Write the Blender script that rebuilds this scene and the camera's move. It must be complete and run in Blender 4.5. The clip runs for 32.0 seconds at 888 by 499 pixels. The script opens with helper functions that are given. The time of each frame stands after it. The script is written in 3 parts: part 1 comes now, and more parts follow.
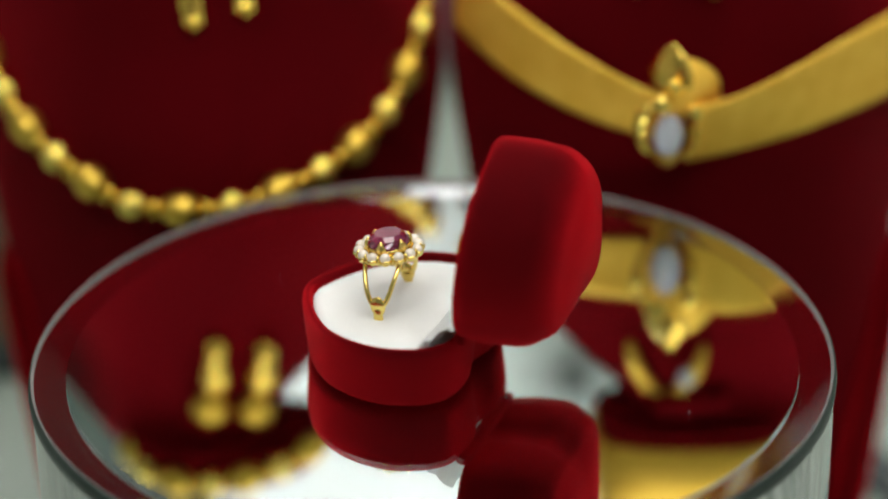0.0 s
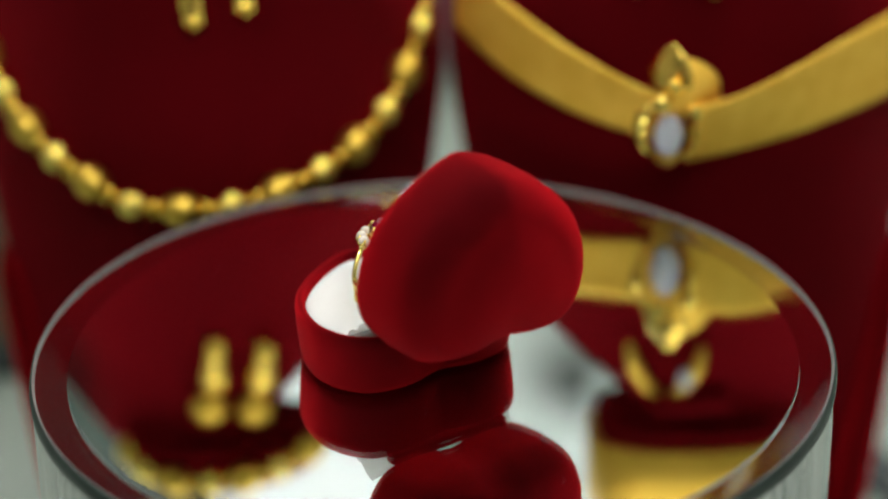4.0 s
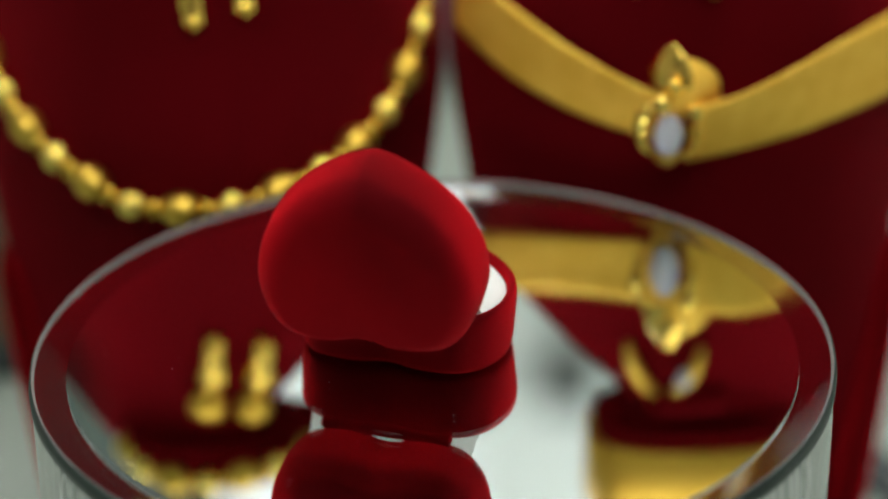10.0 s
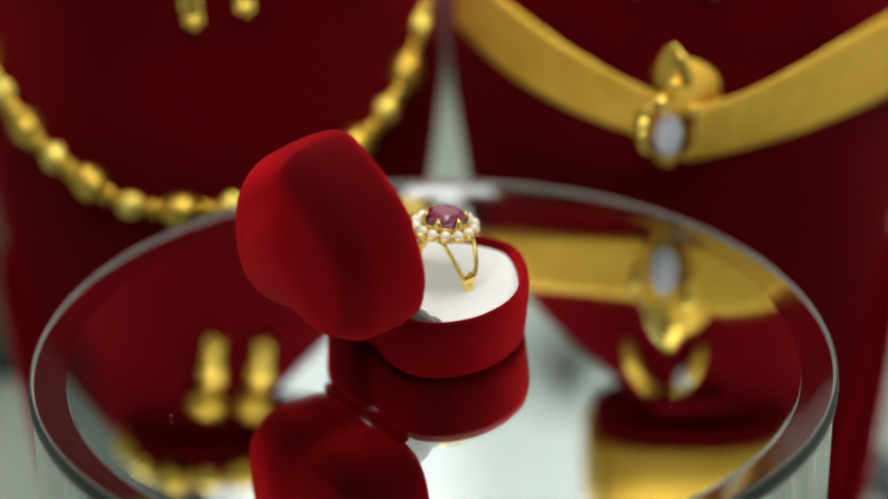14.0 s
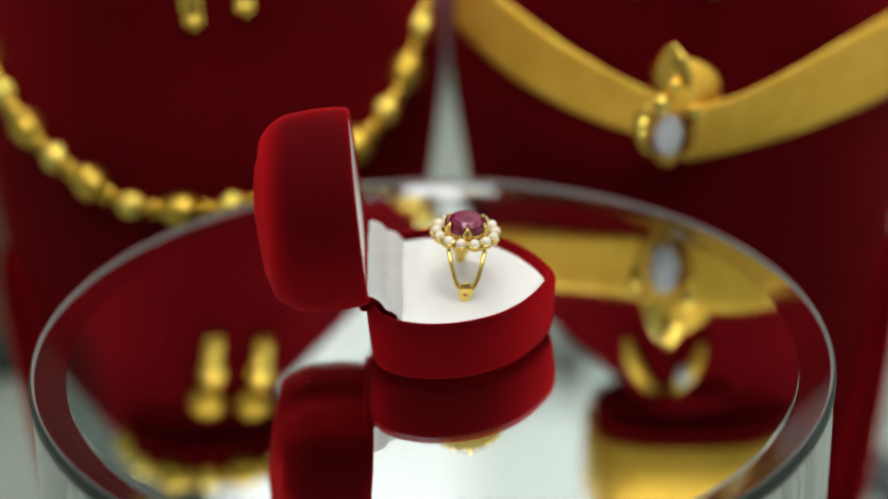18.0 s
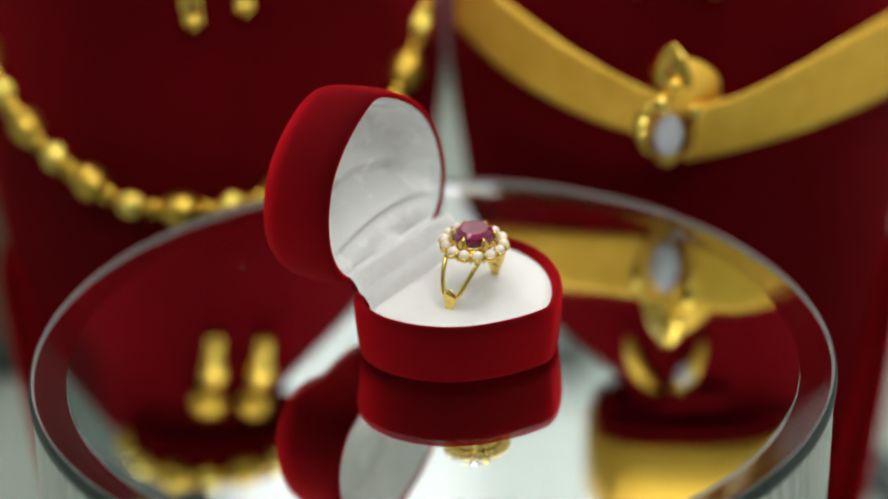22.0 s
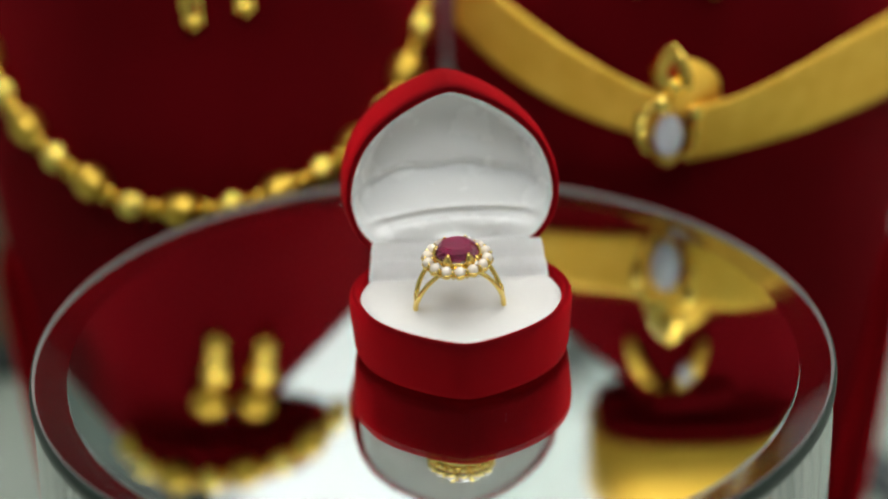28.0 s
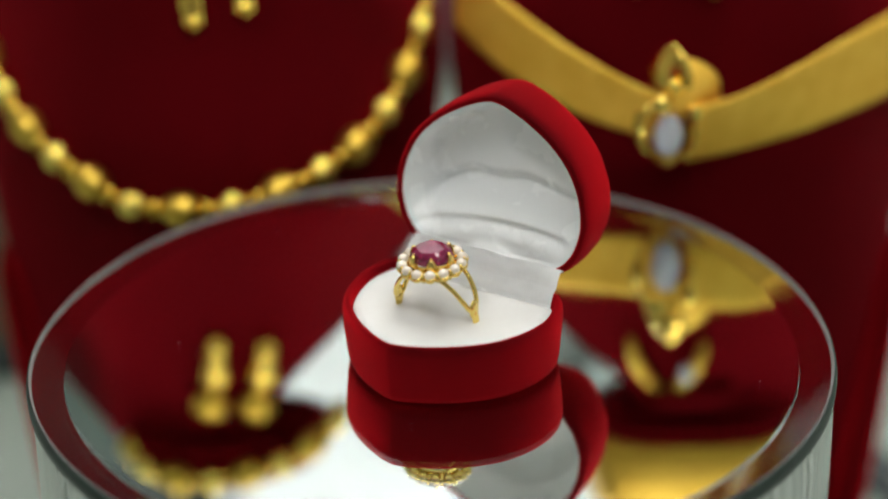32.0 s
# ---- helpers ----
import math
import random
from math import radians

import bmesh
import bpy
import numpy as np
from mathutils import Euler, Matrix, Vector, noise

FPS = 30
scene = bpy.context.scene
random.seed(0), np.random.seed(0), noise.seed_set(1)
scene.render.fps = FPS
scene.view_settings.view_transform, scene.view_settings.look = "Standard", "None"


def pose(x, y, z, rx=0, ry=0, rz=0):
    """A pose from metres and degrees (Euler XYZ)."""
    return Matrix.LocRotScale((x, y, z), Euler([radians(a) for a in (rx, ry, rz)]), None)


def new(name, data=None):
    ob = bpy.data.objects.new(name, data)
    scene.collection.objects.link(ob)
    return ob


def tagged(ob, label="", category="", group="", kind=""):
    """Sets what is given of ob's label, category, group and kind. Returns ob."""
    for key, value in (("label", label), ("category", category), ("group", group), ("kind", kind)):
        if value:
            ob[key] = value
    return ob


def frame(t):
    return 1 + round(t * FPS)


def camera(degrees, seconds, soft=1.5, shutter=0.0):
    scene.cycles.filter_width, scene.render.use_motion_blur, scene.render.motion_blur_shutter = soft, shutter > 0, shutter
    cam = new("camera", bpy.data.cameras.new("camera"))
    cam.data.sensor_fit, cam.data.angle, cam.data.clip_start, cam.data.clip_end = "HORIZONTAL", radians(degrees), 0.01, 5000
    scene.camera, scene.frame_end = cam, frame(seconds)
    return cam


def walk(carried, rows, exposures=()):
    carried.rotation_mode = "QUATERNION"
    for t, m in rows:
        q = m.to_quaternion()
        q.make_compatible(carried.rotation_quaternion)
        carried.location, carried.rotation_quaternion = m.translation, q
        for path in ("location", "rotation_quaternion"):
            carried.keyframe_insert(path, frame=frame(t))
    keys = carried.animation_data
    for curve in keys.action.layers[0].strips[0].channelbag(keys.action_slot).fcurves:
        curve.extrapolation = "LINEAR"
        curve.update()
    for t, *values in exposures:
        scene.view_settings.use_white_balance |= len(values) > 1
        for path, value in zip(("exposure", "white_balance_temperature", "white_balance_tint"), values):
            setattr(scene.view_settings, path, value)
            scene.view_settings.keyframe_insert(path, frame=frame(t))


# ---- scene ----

# ---------- camera: it stands still; the turntable turns ----------
SECONDS = 32.0
cam = camera(20.894, SECONDS, soft=1.9)
cam.data.dof.use_dof = True
cam.data.dof.focus_distance = 0.530
cam.data.dof.aperture_fstop = 4.5
CAM = Matrix.Translation((0.00286, -0.47997, 0.26117)) @ pose(0, 0, 0, 90 - 26.331, 0, 0) @ pose(0, 0, 0, 0, 0, -1.150)
walk(cam, [(0.0, CAM), (SECONDS, CAM)])

TURN = -8.79            # degrees a second, clockwise from above
T_FRONT = 28.4          # the box faces the camera
scene.view_settings.exposure = 0.0

# ---------- world ----------
world = bpy.data.worlds.new("world")
world.use_nodes = True
world.node_tree.nodes["Background"].inputs[0].default_value = (0.9, 1.0, 0.95, 1)
world.node_tree.nodes["Background"].inputs[1].default_value = 0.05
scene.world = world


# ---------- materials ----------
def mat(name, color, rough=0.5, metal=0.0, **kw):
    m = bpy.data.materials.new(name)
    m.use_nodes = True
    b = m.node_tree.nodes["Principled BSDF"]
    b.inputs["Base Color"].default_value = (*color, 1)
    b.inputs["Roughness"].default_value = rough
    b.inputs["Metallic"].default_value = metal
    for k, v in kw.items():
        b.inputs[k.replace("_", " ")].default_value = v
    return m


def vary(m, scale, amount, color2, detail=4.0, bump=0.0, bump_scale=None, rough_amount=0.0, stretch=(1, 1, 1)):
    """Two scales of variation: a colour mix by noise, and a fine bump."""
    nt = m.node_tree
    b = nt.nodes["Principled BSDF"]
    tc = nt.nodes.new("ShaderNodeTexCoord")
    mp = nt.nodes.new("ShaderNodeMapping")
    mp.inputs["Scale"].default_value = stretch
    nt.links.new(tc.outputs["Object"], mp.inputs["Vector"])
    n = nt.nodes.new("ShaderNodeTexNoise")
    n.inputs["Scale"].default_value, n.inputs["Detail"].default_value = scale, detail
    nt.links.new(mp.outputs["Vector"], n.inputs["Vector"])
    ramp = nt.nodes.new("ShaderNodeMapRange")
    ramp.inputs["From Min"].default_value, ramp.inputs["From Max"].default_value = 0.3, 0.7
    ramp.inputs["To Max"].default_value = amount
    nt.links.new(n.outputs["Fac"], ramp.inputs["Value"])
    mix = nt.nodes.new("ShaderNodeMix")
    mix.data_type = "RGBA"
    mix.inputs["A"].default_value = b.inputs["Base Color"].default_value
    mix.inputs["B"].default_value = (*color2, 1)
    nt.links.new(ramp.outputs["Result"], mix.inputs["Factor"])
    nt.links.new(mix.outputs["Result"], b.inputs["Base Color"])
    if rough_amount:
        r2 = nt.nodes.new("ShaderNodeMapRange")
        r0 = b.inputs["Roughness"].default_value
        r2.inputs["To Min"].default_value, r2.inputs["To Max"].default_value = r0 - rough_amount, r0 + rough_amount
        nt.links.new(n.outputs["Fac"], r2.inputs["Value"])
        nt.links.new(r2.outputs["Result"], b.inputs["Roughness"])
    if bump:
        n2 = nt.nodes.new("ShaderNodeTexNoise")
        n2.inputs["Scale"].default_value, n2.inputs["Detail"].default_value = bump_scale or scale * 8, 3.0
        nt.links.new(mp.outputs["Vector"], n2.inputs["Vector"])
        bp = nt.nodes.new("ShaderNodeBump")
        bp.inputs["Strength"].default_value, bp.inputs["Distance"].default_value = bump, 0.0006
        nt.links.new(n2.outputs["Fac"], bp.inputs["Height"])
        nt.links.new(bp.outputs["Normal"], b.inputs["Normal"])
    return m


def glow(name, color, strength):
    m = mat(name, (0.8, 0.8, 0.8), 0.4)
    b = m.node_tree.nodes["Principled BSDF"]
    b.inputs["Emission Color"].default_value = (*color, 1)
    b.inputs["Emission Strength"].default_value = strength
    return m


def layered(name, gloss_color, gloss_rough, under_node, gain=1.0):
    """A clear layer: a glossy coat whose strength follows the angle, over another shader."""
    m = bpy.data.materials.new(name)
    m.use_nodes = True
    nt = m.node_tree
    nt.nodes.clear()
    out = nt.nodes.new("ShaderNodeOutputMaterial")
    mix = nt.nodes.new("ShaderNodeMixShader")
    fr = nt.nodes.new("ShaderNodeLayerWeight")
    power = nt.nodes.new("ShaderNodeMath")
    power.operation = "POWER"
    power.inputs[1].default_value = 5.0
    mul = nt.nodes.new("ShaderNodeMath")
    mul.operation, mul.use_clamp = "MULTIPLY_ADD", True
    mul.inputs[1].default_value, mul.inputs[2].default_value = 0.96 * gain, 0.04 * gain
    g = nt.nodes.new("ShaderNodeBsdfGlossy")
    g.inputs["Color"].default_value, g.inputs["Roughness"].default_value = (*gloss_color, 1), gloss_rough
    u = nt.nodes.new(under_node)
    nt.links.new(fr.outputs["Facing"], power.inputs[0])
    nt.links.new(power.outputs[0], mul.inputs[0])
    nt.links.new(mul.outputs[0], mix.inputs[0])
    nt.links.new(u.outputs[0], mix.inputs[1])
    nt.links.new(g.outputs[0], mix.inputs[2])
    nt.links.new(mix.outputs[0], out.inputs[0])
    return m, u


def velvet(name, deep, deep2, pile, nap, scale, fine):
    """Dark pile seen from the front, bright where it is seen or lit at a slant."""
    m = vary(mat(name, deep, 0.95, Specular_IOR_Level=0.05), scale, 0.5, deep2, bump=0.35, bump_scale=fine)
    nt = m.node_tree
    b = nt.nodes["Principled BSDF"]
    sh = nt.nodes.new("ShaderNodeBsdfSheen")
    sh.distribution = "ASHIKHMIN"
    sh.inputs["Color"].default_value = (*[c for c in pile], 1)
    sh.inputs["Roughness"].default_value = 0.55
    add = nt.nodes.new("ShaderNodeAddShader")
    nt.links.new(b.outputs[0], add.inputs[0])
    nt.links.new(sh.outputs[0], add.inputs[1])
    # the pile leans: its gloss follows a normal tipped up by nap
    tc = nt.nodes.new("ShaderNodeTexCoord")
    lean = nt.nodes.new("ShaderNodeVectorMath")
    lean.inputs[1].default_value = (0, 0, nap)
    unit = nt.nodes.new("ShaderNodeVectorMath")
    unit.operation = "NORMALIZE"
    nt.links.new(tc.outputs["Normal"], lean.inputs[0])
    nt.links.new(lean.outputs[0], unit.inputs[0])
    if nap:
        nt.links.new(unit.outputs[0], sh.inputs["Normal"])
    else:
        for link in b.inputs["Normal"].links:
            nt.links.new(link.from_socket, sh.inputs["Normal"])
    nt.links.new(add.outputs[0], nt.nodes["Material Output"].inputs[0])
    return m


def lint(m, scale, amount):
    """Sparse pale specks of dust caught in the pile."""
    nt = m.node_tree
    b = nt.nodes["Principled BSDF"]
    tc = nt.nodes.new("ShaderNodeTexCoord")
    v = nt.nodes.new("ShaderNodeTexVoronoi")
    v.inputs["Scale"].default_value = scale
    size = nt.nodes.new("ShaderNodeMath")
    size.operation = "LESS_THAN"
    size.inputs[1].default_value = 0.085
    few = nt.nodes.new("ShaderNodeMath")
    few.operation = "GREATER_THAN"
    few.inputs[1].default_value = 1 - amount
    both = nt.nodes.new("ShaderNodeMath")
    both.operation = "MULTIPLY"
    split = nt.nodes.new("ShaderNodeSeparateColor")
    mix = nt.nodes.new("ShaderNodeMix")
    mix.data_type = "RGBA"
    mix.inputs["B"].default_value = (0.55, 0.40, 0.38, 1)
    nt.links.new(tc.outputs["Object"], v.inputs["Vector"])
    nt.links.new(v.outputs["Distance"], size.inputs[0])
    nt.links.new(v.outputs["Color"], split.inputs[0])
    nt.links.new(split.outputs[0], few.inputs[0])
    nt.links.new(size.outputs[0], both.inputs[0])
    nt.links.new(few.outputs[0], both.inputs[1])
    nt.links.new(b.inputs["Base Color"].links[0].from_socket, mix.inputs["A"])
    nt.links.new(both.outputs[0], mix.inputs["Factor"])
    nt.links.new(mix.outputs["Result"], b.inputs["Base Color"])
    return m


VELVET = velvet("box_velvet", (0.048, 0.0001, 0.0010), (0.072, 0.0002, 0.0015), (0.54, 0.003, 0.008), 0.0, 220, 3200)
lint(VELVET, 420, 0.012)
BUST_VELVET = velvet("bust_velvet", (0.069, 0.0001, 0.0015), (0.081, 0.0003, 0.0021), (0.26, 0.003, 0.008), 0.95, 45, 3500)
PAD = vary(mat("pad_flock", (0.66, 0.65, 0.625), 0.95, Sheen_Weight=0.3, Specular_IOR_Level=0.1), 300, 0.3, (0.61, 0.595, 0.565), bump=0.3, bump_scale=5000)
SATIN = vary(mat("lid_satin", (0.80, 0.80, 0.785), 0.27, Sheen_Weight=0.3, Specular_IOR_Level=0.8), 90, 0.4, (0.76, 0.765, 0.755), rough_amount=0.03)
CARD = vary(mat("hinge_satin", (0.88, 0.88, 0.87), 0.38), 300, 0.4, (0.76, 0.76, 0.74), bump=0.15, bump_scale=900)
GOLD = vary(mat("polished_gold", (0.93, 0.61, 0.12), 0.14, 1.0), 420, 0.4, (0.80, 0.48, 0.07), bump=0.08, bump_scale=1800, rough_amount=0.06)
RING_GOLD = vary(mat("pale_polished_gold", (0.93, 0.71, 0.22), 0.13, 1.0), 420, 0.5, (0.78, 0.55, 0.11), bump=0.08, bump_scale=1800, rough_amount=0.05)
BEAD_GOLD = vary(mat("bright_bead_gold", (0.82, 0.54, 0.09), 0.11, 1.0), 300, 0.6, (0.60, 0.34, 0.03), rough_amount=0.04)
FROST_GOLD = vary(mat("frosted_gold", (0.92, 0.68, 0.15), 0.18, 1.0), 900, 0.4, (0.88, 0.60, 0.11), bump=0.5, bump_scale=1400, rough_amount=0.08)
CUT_GOLD = vary(mat("cut_gold", (0.93, 0.68, 0.15), 0.11, 1.0), 900, 0.4, (0.80, 0.54, 0.08), rough_amount=0.04)
ROUND_GOLD = vary(mat("brushed_gold", (0.70, 0.47, 0.075), 0.36, 1.0), 300, 0.6, (0.52, 0.32, 0.035), bump=0.2, bump_scale=1600, rough_amount=0.06)
SATIN_GOLD = vary(mat("satin_gold", (0.86, 0.53, 0.08), 0.36, 1.0), 350, 0.5, (0.70, 0.38, 0.04), bump=0.35, bump_scale=2600, rough_amount=0.08)
BAND_GOLD = vary(mat("mesh_gold", (0.98, 0.64, 0.11), 0.60, 1.0), 160, 0.55, (0.80, 0.46, 0.045), bump=0.5, bump_scale=2200, rough_amount=0.06)
PEARL = vary(mat("pearl", (0.76, 0.69, 0.58), 0.25, Coat_Weight=0.5, Coat_Roughness=0.1), 900, 0.7, (0.60, 0.50, 0.44))
OPAL = vary(mat("milky_stone", (0.55, 0.52, 0.55), 0.12, Coat_Weight=0.7, Subsurface_Weight=0.2), 260, 0.5, (0.48, 0.45, 0.50))
RUBY = vary(mat("ruby", (0.34, 0.004, 0.075), 0.03, Transmission_Weight=0.4, IOR=1.77, Coat_Weight=0.35, Coat_IOR=1.8, Coat_Roughness=0.02), 500, 0.8, (0.10, 0.001, 0.025))
MIRROR = mat("mirror_silver", (0.86, 0.89, 0.87), 0.0, 1.0)
GLASS_TOP, under = layered("clear_glass", (1, 1, 1), 0.0, "ShaderNodeBsdfTransparent")
under.inputs["Color"].default_value = (0.97, 0.985, 0.975, 1)
BEVEL_MIRROR = mat("ground_bevel", (0.66, 0.62, 0.61), 0.05, 1.0)
GROUND_EDGE = vary(mat("ground_glass_rim", (0.155, 0.135, 0.13), 0.6), 150, 0.5, (0.11, 0.095, 0.09), bump=0.2, bump_scale=2500)
GLASS_EDGE = vary(mat("green_glass_edge", (0.009, 0.019, 0.014), 0.45, Specular_IOR_Level=0.3), 60, 0.5, (0.035, 0.055, 0.044), rough_amount=0.05)
# reflections on the clear glass are coloured in as upright pale and dark streaks
GLASS_WALL = vary(mat("reflection_streak_glass", (0.80, 0.84, 0.80), 0.24, 0.5, Coat_Weight=0.5, Alpha=0.85), 40, 0.9, (0.28, 0.32, 0.30), detail=6, stretch=(9, 9, 0.08), rough_amount=0.06)
TABLE = vary(mat("counter_laminate", (0.255, 0.29, 0.245), 0.35), 9, 0.5, (0.22, 0.255, 0.215), bump=0.1, bump_scale=700, rough_amount=0.05)
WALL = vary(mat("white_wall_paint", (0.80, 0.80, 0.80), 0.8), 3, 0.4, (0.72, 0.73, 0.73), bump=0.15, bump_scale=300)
# side, west and east greys are picked for the light they bounce
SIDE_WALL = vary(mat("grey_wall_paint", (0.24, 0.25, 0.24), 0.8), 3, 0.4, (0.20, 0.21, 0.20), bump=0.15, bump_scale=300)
WEST_WALL = vary(mat("mid_bounce_wall", (0.46, 0.47, 0.45), 0.8), 3, 0.4, (0.40, 0.41, 0.40), bump=0.15, bump_scale=300)
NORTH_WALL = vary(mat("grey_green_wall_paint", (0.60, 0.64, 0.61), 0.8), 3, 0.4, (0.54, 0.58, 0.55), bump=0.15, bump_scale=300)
BOARD = vary(mat("bright_wall_board", (0.86, 0.87, 0.88), 0.45), 5, 0.4, (0.82, 0.83, 0.85), bump=0.05, bump_scale=200)
EAST_WALL = vary(mat("bright_bounce_wall", (0.74, 0.75, 0.73), 0.8), 3, 0.4, (0.68, 0.68, 0.67), bump=0.15, bump_scale=300)
FLOOR = vary(mat("floor_tile", (0.35, 0.34, 0.32), 0.4), 4, 0.5, (0.28, 0.27, 0.25))
CABINET = vary(mat("grey_green_paint", (0.08, 0.098, 0.085), 0.8, Specular_IOR_Level=0.1), 8, 0.5, (0.075, 0.09, 0.08))
OLIVE = vary(mat("olive_cover", (0.13, 0.10, 0.06), 0.6), 30, 0.5, (0.09, 0.08, 0.05), bump=0.2)
MAUVE = vary(mat("mauve_board", (0.16, 0.11, 0.12), 0.5), 12, 0.5, (0.12, 0.09, 0.10))
DARK = vary(mat("dark_plastic", (0.015, 0.02, 0.018), 0.4), 40, 0.5, (0.03, 0.04, 0.036), bump=0.1)
LAMP = glow("lamp_diffuser", (1.0, 0.97, 0.92), 4.5)
FILL_LAMP = glow("fill_lamp_diffuser", (0.93, 0.98, 1.0), 5.8)
WASHER = glow("wall_lamp_diffuser", (0.93, 0.97, 1.0), 18.0)
SPOT = glow("downlight_diffuser", (1.0, 0.96, 0.9), 300.0)


# ---------- mesh helpers ----------
def part(name, bm, material, parent=None, label="", smooth=True):
    me = bpy.data.meshes.new(name)
    bmesh.ops.recalc_face_normals(bm, faces=bm.faces[:])
    for f in bm.faces:
        f.smooth = smooth
    bm.to_mesh(me)
    bm.free()
    me.materials.append(material)
    ob = new(name, me)
    if parent:
        ob.parent = parent
    if label:
        ob["label"] = label
    return ob


def share(ob, parent, m):
    """One more piece on the same mesh."""
    o = ob.copy()
    scene.collection.objects.link(o)
    o.parent = parent
    o.matrix_basis = m
    return o


def loft(rings, cap_start=True, cap_end=True, closed=True, bm=None):
    bm = bm or bmesh.new()
    vs = [[bm.verts.new(p) for p in ring] for ring in rings]
    n = len(vs[0])
    for a, b in zip(vs, vs[1:]):
        for i in range(n if closed else n - 1):
            j = (i + 1) % n
            bm.faces.new((a[i], a[j], b[j], b[i]))
    if cap_start:
        bm.faces.new(vs[0][::-1])
    if cap_end:
        bm.faces.new(vs[-1])
    return bm


def box_bm(sx, sy, sz, bevel=0.0, at=(0, 0, 0), bm=None):
    bm = bm or bmesh.new()
    made = bmesh.ops.create_cube(bm, size=1.0, matrix=Matrix.Translation(at) @ Matrix.Diagonal((sx, sy, sz, 1)))
    if bevel:
        edges = list({e for v in made["verts"] for e in v.link_edges})
        bmesh.ops.bevel(bm, geom=edges, offset=bevel, segments=3, affect="EDGES", profile=0.5)
    return bm


def ball_bm(radius, scale=(1, 1, 1), at=(0, 0, 0), u=20, v=12, bm=None):
    bm = bm or bmesh.new()
    bmesh.ops.create_uvsphere(bm, u_segments=u, v_segments=v, radius=radius, matrix=Matrix.Translation(at) @ Matrix.Diagonal((*scale, 1)))
    return bm


def tube(points, radius, sides=10, bm=None, flat=1.0):
    """A round bar along points; radius may be a list."""
    bm = bm or bmesh.new()
    pts = [Vector(p) for p in points]
    rings = []
    up = Vector((0, 1, 0))
    for i, p in enumerate(pts):
        d = (pts[min(i + 1, len(pts) - 1)] - pts[max(i - 1, 0)]).normalized()
        side = d.cross(up)
        if side.length < 1e-4:
            side = d.cross(Vector((1, 0, 0)))
        side.normalize()
        v = side.cross(d).normalized()
        r = radius[i] if isinstance(radius, (list, tuple)) else radius
        rings.append([p + (side * math.cos(a) + v * math.sin(a) * flat) * r for a in (2 * math.pi * k / sides for k in range(sides))])
    return loft(rings, bm=bm)


def lathe(profile, sides=96, bm=None, cap=True):
    """profile: (radius, z) pairs."""
    rings = [[(r * math.cos(2 * math.pi * k / sides), r * math.sin(2 * math.pi * k / sides), z) for k in range(sides)] for r, z in profile]
    return loft(rings, cap, cap, bm=bm)


def spline(points, n):
    """Catmull-Rom through points, n samples between each two."""
    pts = [Vector(p) for p in points]
    out = []
    for i in range(len(pts) - 1):
        p0, p1, p2, p3 = pts[max(i - 1, 0)], pts[i], pts[i + 1], pts[min(i + 2, len(pts) - 1)]
        for k in range(n):
            t = k / n
            out.append(0.5 * ((2 * p1) + (p2 - p0) * t + (2 * p0 - 5 * p1 + 4 * p2 - p3) * t * t + (3 * p1 - p0 - 3 * p2 + p3) * t ** 3))
    return out + [pts[-1]]


# ---------- the room ----------
TABLE_Z = -0.1238
FOOT = -0.12              # of a bust, before it is set at its true size
X0, X1, Y0, Y1, Z0, Z1 = -1.5, 1.5, -1.6, 1.3, -1.02, 1.4


def setting(name, bm, material, label, category):
    return tagged(part(name, bm, material, smooth=False), label, category, kind="structure")


setting("floor", box_bm(X1 - X0 + 0.2, Y1 - Y0 + 0.2, 0.1, at=(0, (Y0 + Y1) / 2, Z0 - 0.05)), FLOOR, "grey tiled shop floor under the counter", "floor")
setting("ceiling", box_bm(X1 - X0 + 0.2, Y1 - Y0 + 0.2, 0.1, at=(0, (Y0 + Y1) / 2, Z1 + 0.05)), WALL, "plain white painted shop ceiling", "ceiling")
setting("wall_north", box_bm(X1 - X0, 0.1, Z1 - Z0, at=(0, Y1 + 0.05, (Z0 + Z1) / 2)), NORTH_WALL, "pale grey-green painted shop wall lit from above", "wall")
# the three walls out of view: each tone steers the bounced light
setting("wall_south", box_bm(X1 - X0, 0.1, Z1 - Z0, at=(0, Y0 - 0.05, (Z0 + Z1) / 2)), SIDE_WALL, "unseen wall behind the camera, dark to cut front light", "wall")
setting("wall_east", box_bm(0.1, Y1 - Y0, Z1 - Z0, at=(X1 + 0.05, (Y0 + Y1) / 2, (Z0 + Z1) / 2)), EAST_WALL, "unseen side wall, pale to bounce light from the right", "wall")
setting("wall_west", box_bm(0.1, Y1 - Y0, Z1 - Z0, at=(X0 - 0.05, (Y0 + Y1) / 2, (Z0 + Z1) / 2)), WEST_WALL, "unseen side wall, grey tuned for bounce from the left", "wall")

counter = tagged(new("display_counter"), "pale grey-green laminate display counter", "counter")
part("counter_top", box_bm(1.6, 1.1, 0.03, 0.004, (0, 0.20, TABLE_Z - 0.015)), TABLE, counter)
part("counter_body", box_bm(1.5, 1.0, TABLE_Z - 0.03 - Z0, 0.004, (0, 0.20, (TABLE_Z - 0.03 + Z0) / 2)), WALL, counter)


